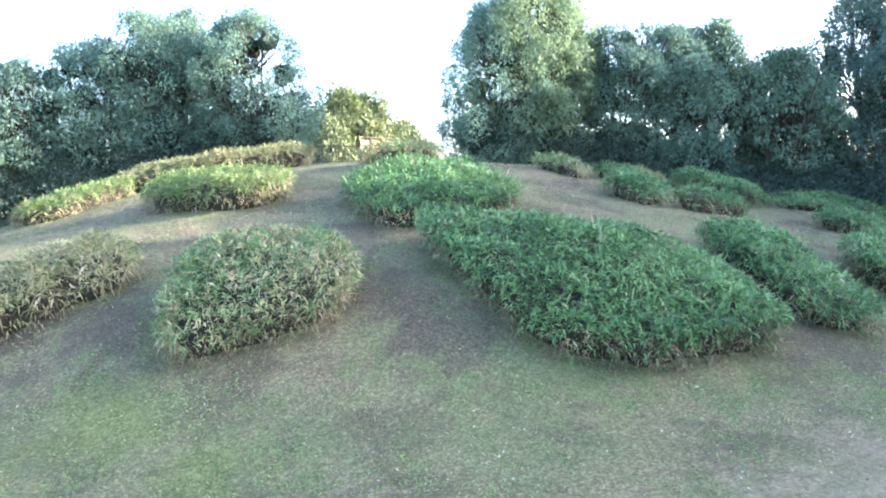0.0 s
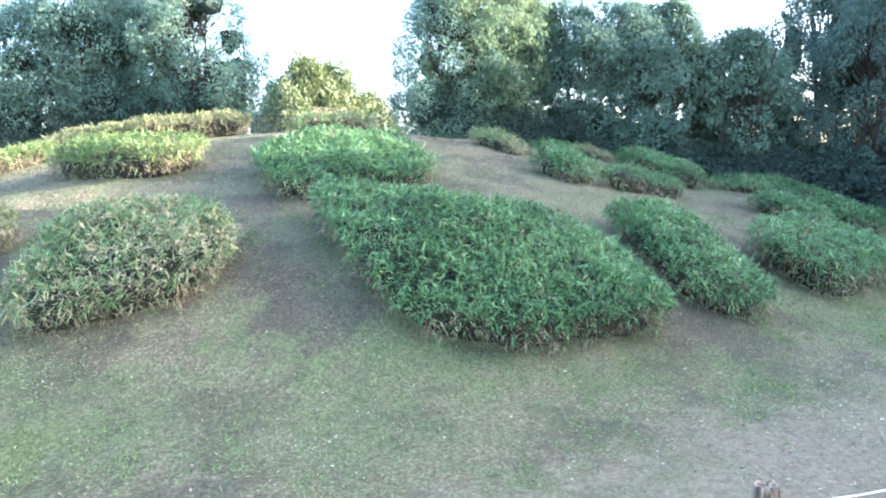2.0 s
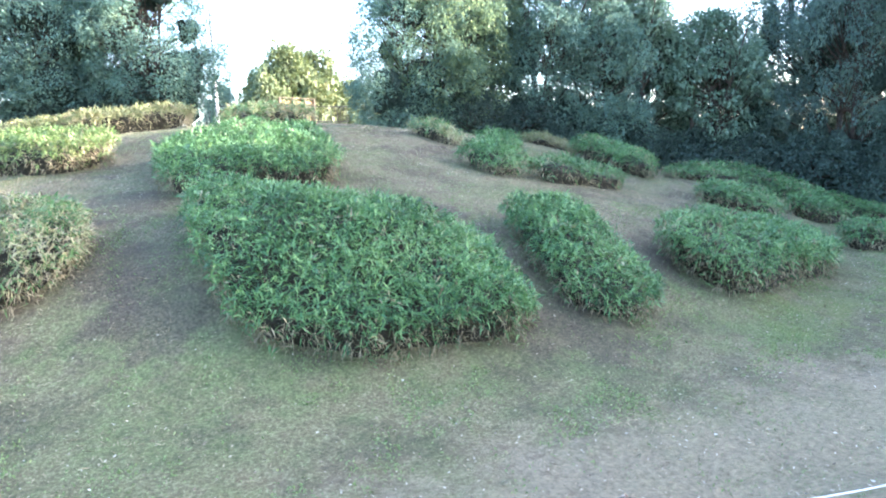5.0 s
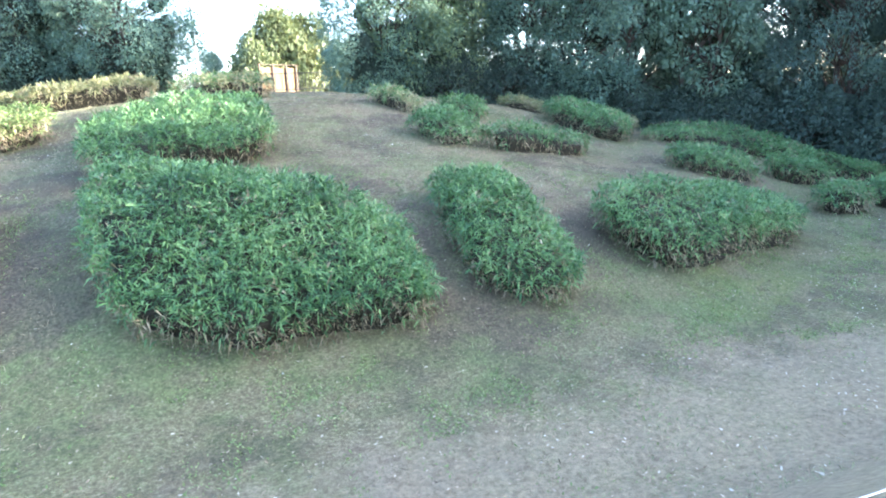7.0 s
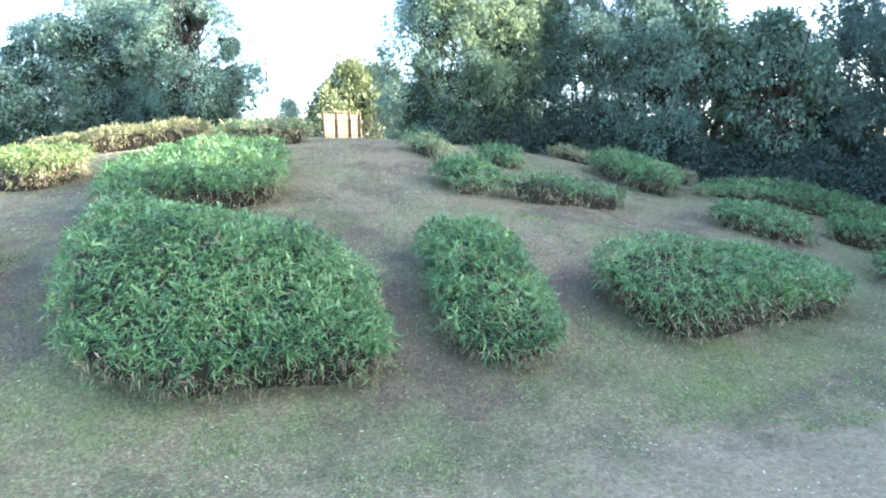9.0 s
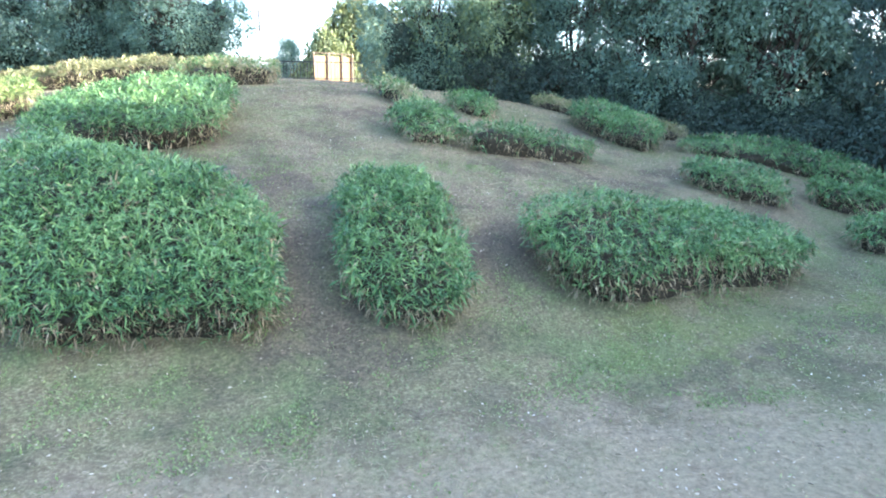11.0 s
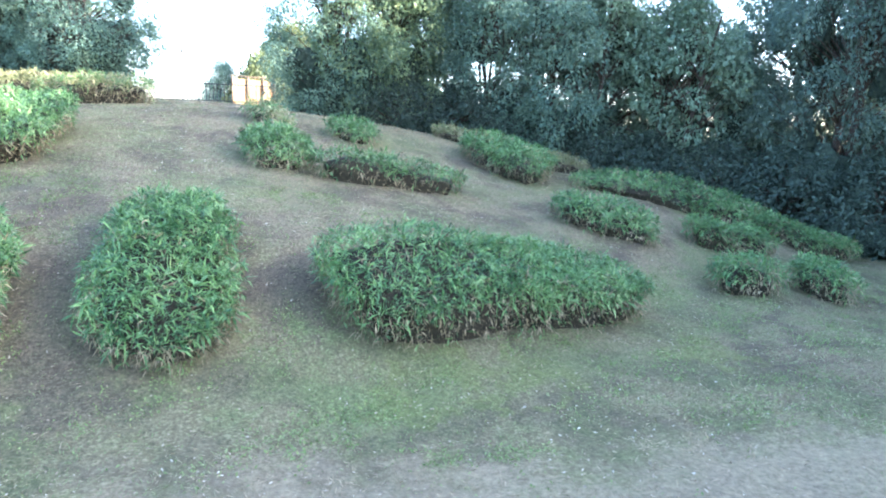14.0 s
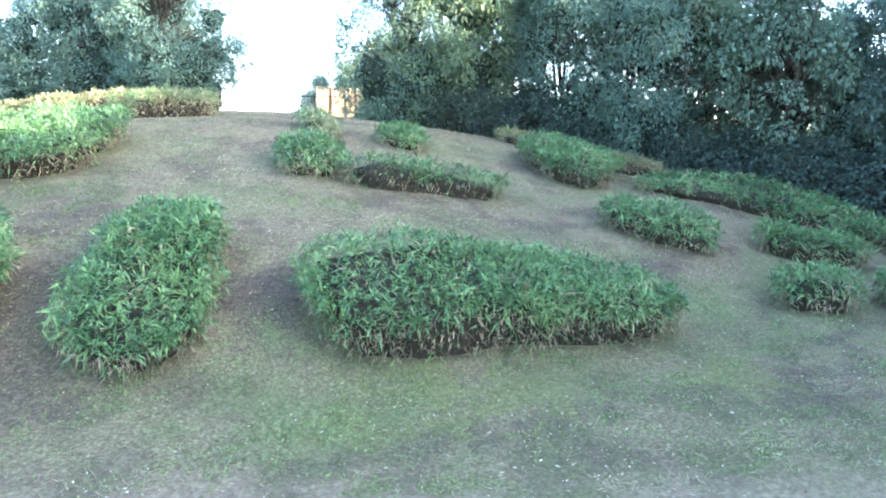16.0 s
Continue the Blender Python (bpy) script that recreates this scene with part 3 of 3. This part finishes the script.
plant_tree(OAK_C, 6.1, 45.0, 0.62, 40, 1.65, "rounded dark green tree beyond the crest", "small trees beyond the crest")
plant_tree(OAK_C, 9.0, 50.0, 0.85, 140, 1.45, "rounded dark green tree beyond the crest", "small trees beyond the crest")


# ---------------------------------------------------------------- wood, rope and iron
WOOD, t, b = material("weathered_stake_wood", 0.85, 0.2)
wc = t.nodes.new("ShaderNodeTexCoord")
ws = t.nodes.new("ShaderNodeMapping")
ws.inputs["Scale"].default_value = (60, 60, 5)
t.links.new(wc.outputs["Object"], ws.inputs["Vector"])
wn2 = t.nodes.new("ShaderNodeTexNoise")
wn2.inputs["Scale"].default_value, wn2.inputs["Detail"].default_value = 1.0, 6.0
t.links.new(ws.outputs["Vector"], wn2.inputs["Vector"])
t.links.new(ramp(t, wn2.outputs["Fac"], [(0.3, (0.024, 0.018, 0.012)), (0.5, (0.10, 0.076, 0.052)), (0.7, (0.29, 0.24, 0.17))]), b.inputs["Base Color"])
bump(t, b, wn2.outputs["Fac"], 0.9, 0.01)

PLANK, t, b = material("pale_fence_boards", 0.8, 0.25)
wc = t.nodes.new("ShaderNodeTexCoord")
ws = t.nodes.new("ShaderNodeMapping")
ws.inputs["Scale"].default_value = (25, 25, 2)
t.links.new(wc.outputs["Object"], ws.inputs["Vector"])
wn3 = t.nodes.new("ShaderNodeTexNoise")
wn3.inputs["Scale"].default_value, wn3.inputs["Detail"].default_value = 1.0, 5.0
t.links.new(ws.outputs["Vector"], wn3.inputs["Vector"])
inf = t.nodes.new("ShaderNodeObjectInfo")
tone = ramp(t, maths(t, "ADD", maths(t, "MULTIPLY", wn3.outputs["Fac"], 0.6), maths(t, "MULTIPLY", inf.outputs["Random"], 0.4)),
            [(0.25, (0.20, 0.12, 0.05)), (0.75, (0.38, 0.25, 0.12))])
t.links.new(tone, b.inputs["Base Color"])
bump(t, b, wn3.outputs["Fac"], 0.5, 0.01)

ROPE, t, b = material("white_rope", 0.7, 0.3)
t.links.new(ramp(t, noise_at(t, 120.0), [(0.3, (0.34, 0.35, 0.35)), (0.7, (0.56, 0.57, 0.56))]), b.inputs["Base Color"])
IRON, t, b = material("dark_painted_iron", 0.5, 0.4)
t.links.new(ramp(t, noise_at(t, 30.0), [(0.3, (0.02, 0.022, 0.022)), (0.7, (0.06, 0.06, 0.058))]), b.inputs["Base Color"])
PAINT, t, b = material("white_weathered_paint", 0.6, 0.3)
t.links.new(ramp(t, noise_at(t, 12.0), [(0.35, (0.45, 0.44, 0.42)), (0.55, (0.74, 0.73, 0.70))]), b.inputs["Base Color"])


def stake(x, y, top, lean_x, lean_y, seed):
    """A sawn round stake with a split, bevelled head, and the eye through which the rope runs."""
    rng = np.random.default_rng(seed)
    foot = float(ground_z(x, y)) - 0.25
    high = top - foot
    thing = tagged(new("fence_post"), "weathered grey-brown round wooden fence post", "post", "rope fence posts")
    thing.matrix_world = pose(x, y, foot, lean_y, lean_x, rng.uniform(0, 20))
    bm = bmesh.new()
    sides, r = 14, 0.040
    wav = 1 + 0.07 * np.sin(np.arange(sides) * 2.3 + seed) + rng.normal(size=sides) * 0.03
    rings = []
    for z, k in ((0, 1.05), (high * 0.5, 1.0), (high - 0.05, 0.98), (high - 0.012, 0.97), (high, 0.84)):
        rings.append([bm.verts.new((math.cos(2 * math.pi * a / sides) * r * k * wav[a], math.sin(2 * math.pi * a / sides) * r * k * wav[a],
                                    z + (0.006 * math.sin(a * 1.7 + seed) if z > high - 0.03 else 0))) for a in range(sides)])
    for p, q2 in zip(rings, rings[1:]):
        for a in range(sides):
            bm.faces.new((p[a], p[(a + 1) % sides], q2[(a + 1) % sides], q2[a]))
    cap = bm.verts.new((0.004, 0.0, high - 0.004))
    for a in range(sides):
        bm.faces.new((rings[-1][a], rings[-1][(a + 1) % sides], cap))
    part("shaft", bm, WOOD, thing)
    return thing


POSTS = [(x, 1.07, top) for x, top in ((-2.9, 1.95), (-1.9, 1.93), (-0.9, 1.93), (0.1, 1.92), (1.05, 1.90), (2.0, 1.88), (2.97, 1.84), (3.97, 1.765), (4.96, 1.70))]
POSTS += [(6.2, 0.55, 1.97), (7.1, 0.55, 1.91), (8.0, 0.5, 1.78)]
heads = []
for k, (x, y, top) in enumerate(POSTS):
    lean = {8: -7.0, 7: 0.5}.get(k, 2.0 * math.sin(k * 2.7))
    stake(x, y, top, lean, 1.5 * math.sin(k * 1.3), 40 + k)
    heads.append(Vector((x, y, top - 0.075)))
for k, (p, q2) in enumerate(zip(heads, heads[1:])):
    bm = bmesh.new()
    sag = 0.05 + 0.02 * math.sin(k * 1.9)
    pts = [p.lerp(q2, u) - Vector((0, 0.0, sag * 4 * u * (1 - u))) for u in np.linspace(0.0, 1.0, 17)]
    tube(bm, pts, [0.0033] * 17, 8)
    ob = part("rope", bm, ROPE, None)
    tagged(ob, "sagging white rope strung between wooden posts", "rope", "rope fence ropes")


def box(bm, x0, x1, y0, y1, z0, z1):
    made = bmesh.ops.create_cube(bm, size=1.0)["verts"]
    for v in made:
        v.co = Vector(((x0 + x1) / 2 + v.co.x * (x1 - x0), (y0 + y1) / 2 + v.co.y * (y1 - y0), (z0 + z1) / 2 + v.co.z * (z1 - z0)))
    bmesh.ops.bevel(bm, geom=list({e for v in made for e in v.link_edges}), offset=min(0.008, 0.2 * min(x1 - x0, y1 - y0)), segments=1, affect="EDGES")


# board fence on the far side of the crest
fence = tagged(new("board_fence"), "sunlit tan wooden board fence with upright posts", "fence")
fz = float(ground_z(8.4, 31.5))
fence.matrix_world = pose(7.7, 31.6, fz, 0, 0, 28)
tall = 5.45 - fz
for k in range(13):
    bm = bmesh.new()
    box(bm, 0.155 * k, 0.155 * k + 0.147, 0, 0.025, -0.2, tall - 0.04 + 0.012 * math.sin(k * 2.2))
    part("board", bm, PLANK, fence)
for x in (0.0, 0.72, 1.45, 2.0):
    bm = bmesh.new()
    box(bm, x - 0.04, x + 0.04, -0.085, -0.005, -0.3, tall + 0.06)
    part("upright", bm, WOOD, fence, "darker square upright")
bm = bmesh.new()
box(bm, -0.06, 2.08, -0.06, 0.06, tall + 0.063, tall + 0.10)
part("cap_rail", bm, WOOD, fence)

# iron railing beside it
rail = tagged(new("iron_railing"), "dark painted iron railing on the far crest", "railing")
rz = float(ground_z(6.0, 31.0))
rail.location = (4.4, 31.0, rz)
rh = 5.1 - rz
for z in (rh - 0.04, rh - 0.75):
    bm = bmesh.new()
    box(bm, 0, 6.4, -0.02, 0.02, z, z + 0.04)
    part("rail", bm, IRON, rail)
for k in range(43):
    bm = bmesh.new()
    box(bm, 0.02 + 0.15 * k, 0.045 + 0.15 * k, -0.012, 0.012, -0.2 if k % 14 == 0 else rh - 0.80, rh - 0.035)
    part("bar", bm, IRON, rail)

# utility pole beyond the crest: white sleeve below, thin brown shaft above
lamp = tagged(new("utility_pole"), "utility pole with white lower sleeve and thin brown shaft", "pole")
lamp.location = (5.1, 35.0, float(ground_z(5.1, 35.0)))
foot = float(ground_z(5.1, 35.0))
bm = bmesh.new()
tube(bm, [(0, 0, -0.3), (0, 0, 2.0), (-0.02, 0, 6.75 - foot)], [0.085, 0.08, 0.075], 12)
part("sleeve", bm, PAINT, lamp, "white weathered sleeve")
bm = bmesh.new()
tube(bm, [(-0.02, 0, 6.7 - foot), (-0.03, 0, 8.2 - foot), (-0.05, 0, 10.2 - foot)], [0.055, 0.045, 0.035], 8)
part("shaft", bm, BARK, lamp, "thin brown shaft")


# ---------------------------------------------------------------- ground cover
def inside_bush(x, y):
    hit = np.zeros(len(x), bool)
    for sp in BUSHES:
        a = radians(sp.turn)
        u = (x - sp.x) * math.cos(a) + (y - sp.y) * math.sin(a)
        v = -(x - sp.x) * math.sin(a) + (y - sp.y) * math.cos(a)
        hit |= (np.abs(u) < sp.long / 2 * 0.9) & (np.abs(v) < sp.wide / 2 * 0.9)
    return hit


def patchy(x, y, seed, scale=1.0):
    rng = np.random.default_rng(seed)
    f = 0
    for k in range(7):
        w = rng.normal(size=2) * (0.5 + 0.35 * k) * scale
        f = f + np.sin(x * w[0] + y * w[1] + rng.uniform(0, 6.28)) / (1 + 0.25 * k)
    return f


def scatter(count, seed, x0, x1, y0, y1, weight):
    rng = np.random.default_rng(seed)
    x, y = rng.uniform(x0, x1, count * 6), y0 + (y1 - y0) * rng.uniform(0, 1, count * 6) ** 1.35
    ok = (rng.uniform(0, 1, count * 6) < weight(x, y)) & ~inside_bush(x, y)
    x, y = x[ok][:count], y[ok][:count]
    return rng, np.stack([x, y, ground_z(x, y)], -1)


def cover(name, count, seed, area, weight, lengths, width, up, mat, label, flat=False):
    rng, at = scatter(count, seed, *area, weight)
    n = len(at)
    aim = rng.normal(size=(n, 3)) * (1, 1, 0.15) + (0, 0, up)
    length = rng.uniform(*lengths, n)
    at = at + (0, 0, 0.012 if flat else -0.004)
    v, f = blades(rng, at, aim, length, length * width, rng.uniform(0, 0.3, n) * (0 if flat else 1))
    return tagged(new(name, sheet(name, v, f, mat)), label, "ground cover", kind="stuff")


AREA = (-6, 26, 2.6, 24)
cover("grass", 110000, 5, AREA, lambda x, y: np.clip(0.30 + 0.30 * patchy(x, y, 1), 0.03, 1) * np.where(y - 0.1 * x < 3.8, 0.35, 1.0), (0.025, 0.07), 0.13, 0.9, GRASS, "thin short half-dry grass over the soil")
cover("withered_grass", 105000, 6, AREA, lambda x, y: np.clip(0.4 + 0.25 * patchy(x, y, 2), 0.05, 1) * np.where(y - 0.1 * x < 3.8, 0.4, 1.0), (0.04, 0.11), 0.09, 0.3, STRAW, "withered brown grass lying on the soil")
cover("weeds", 46000, 7, (-6, 24, 3.4, 12), lambda x, y: np.clip(0.45 * patchy(x, y, 3, 2.6) + 0.08, 0.02, 1) * np.where(y - 0.1 * x < 4.0, 0.1, 1.0), (0.02, 0.055), 0.4, 0.8, WEED, "small bright green weeds in loose patches")
cover("fallen_leaves", 15000, 8, AREA, lambda x, y: np.clip(0.5 + 0.2 * patchy(x, y, 4), 0.1, 1), (0.02, 0.055), 0.42, 0.2, LITTER, "scattered dry pale fallen leaves", True)
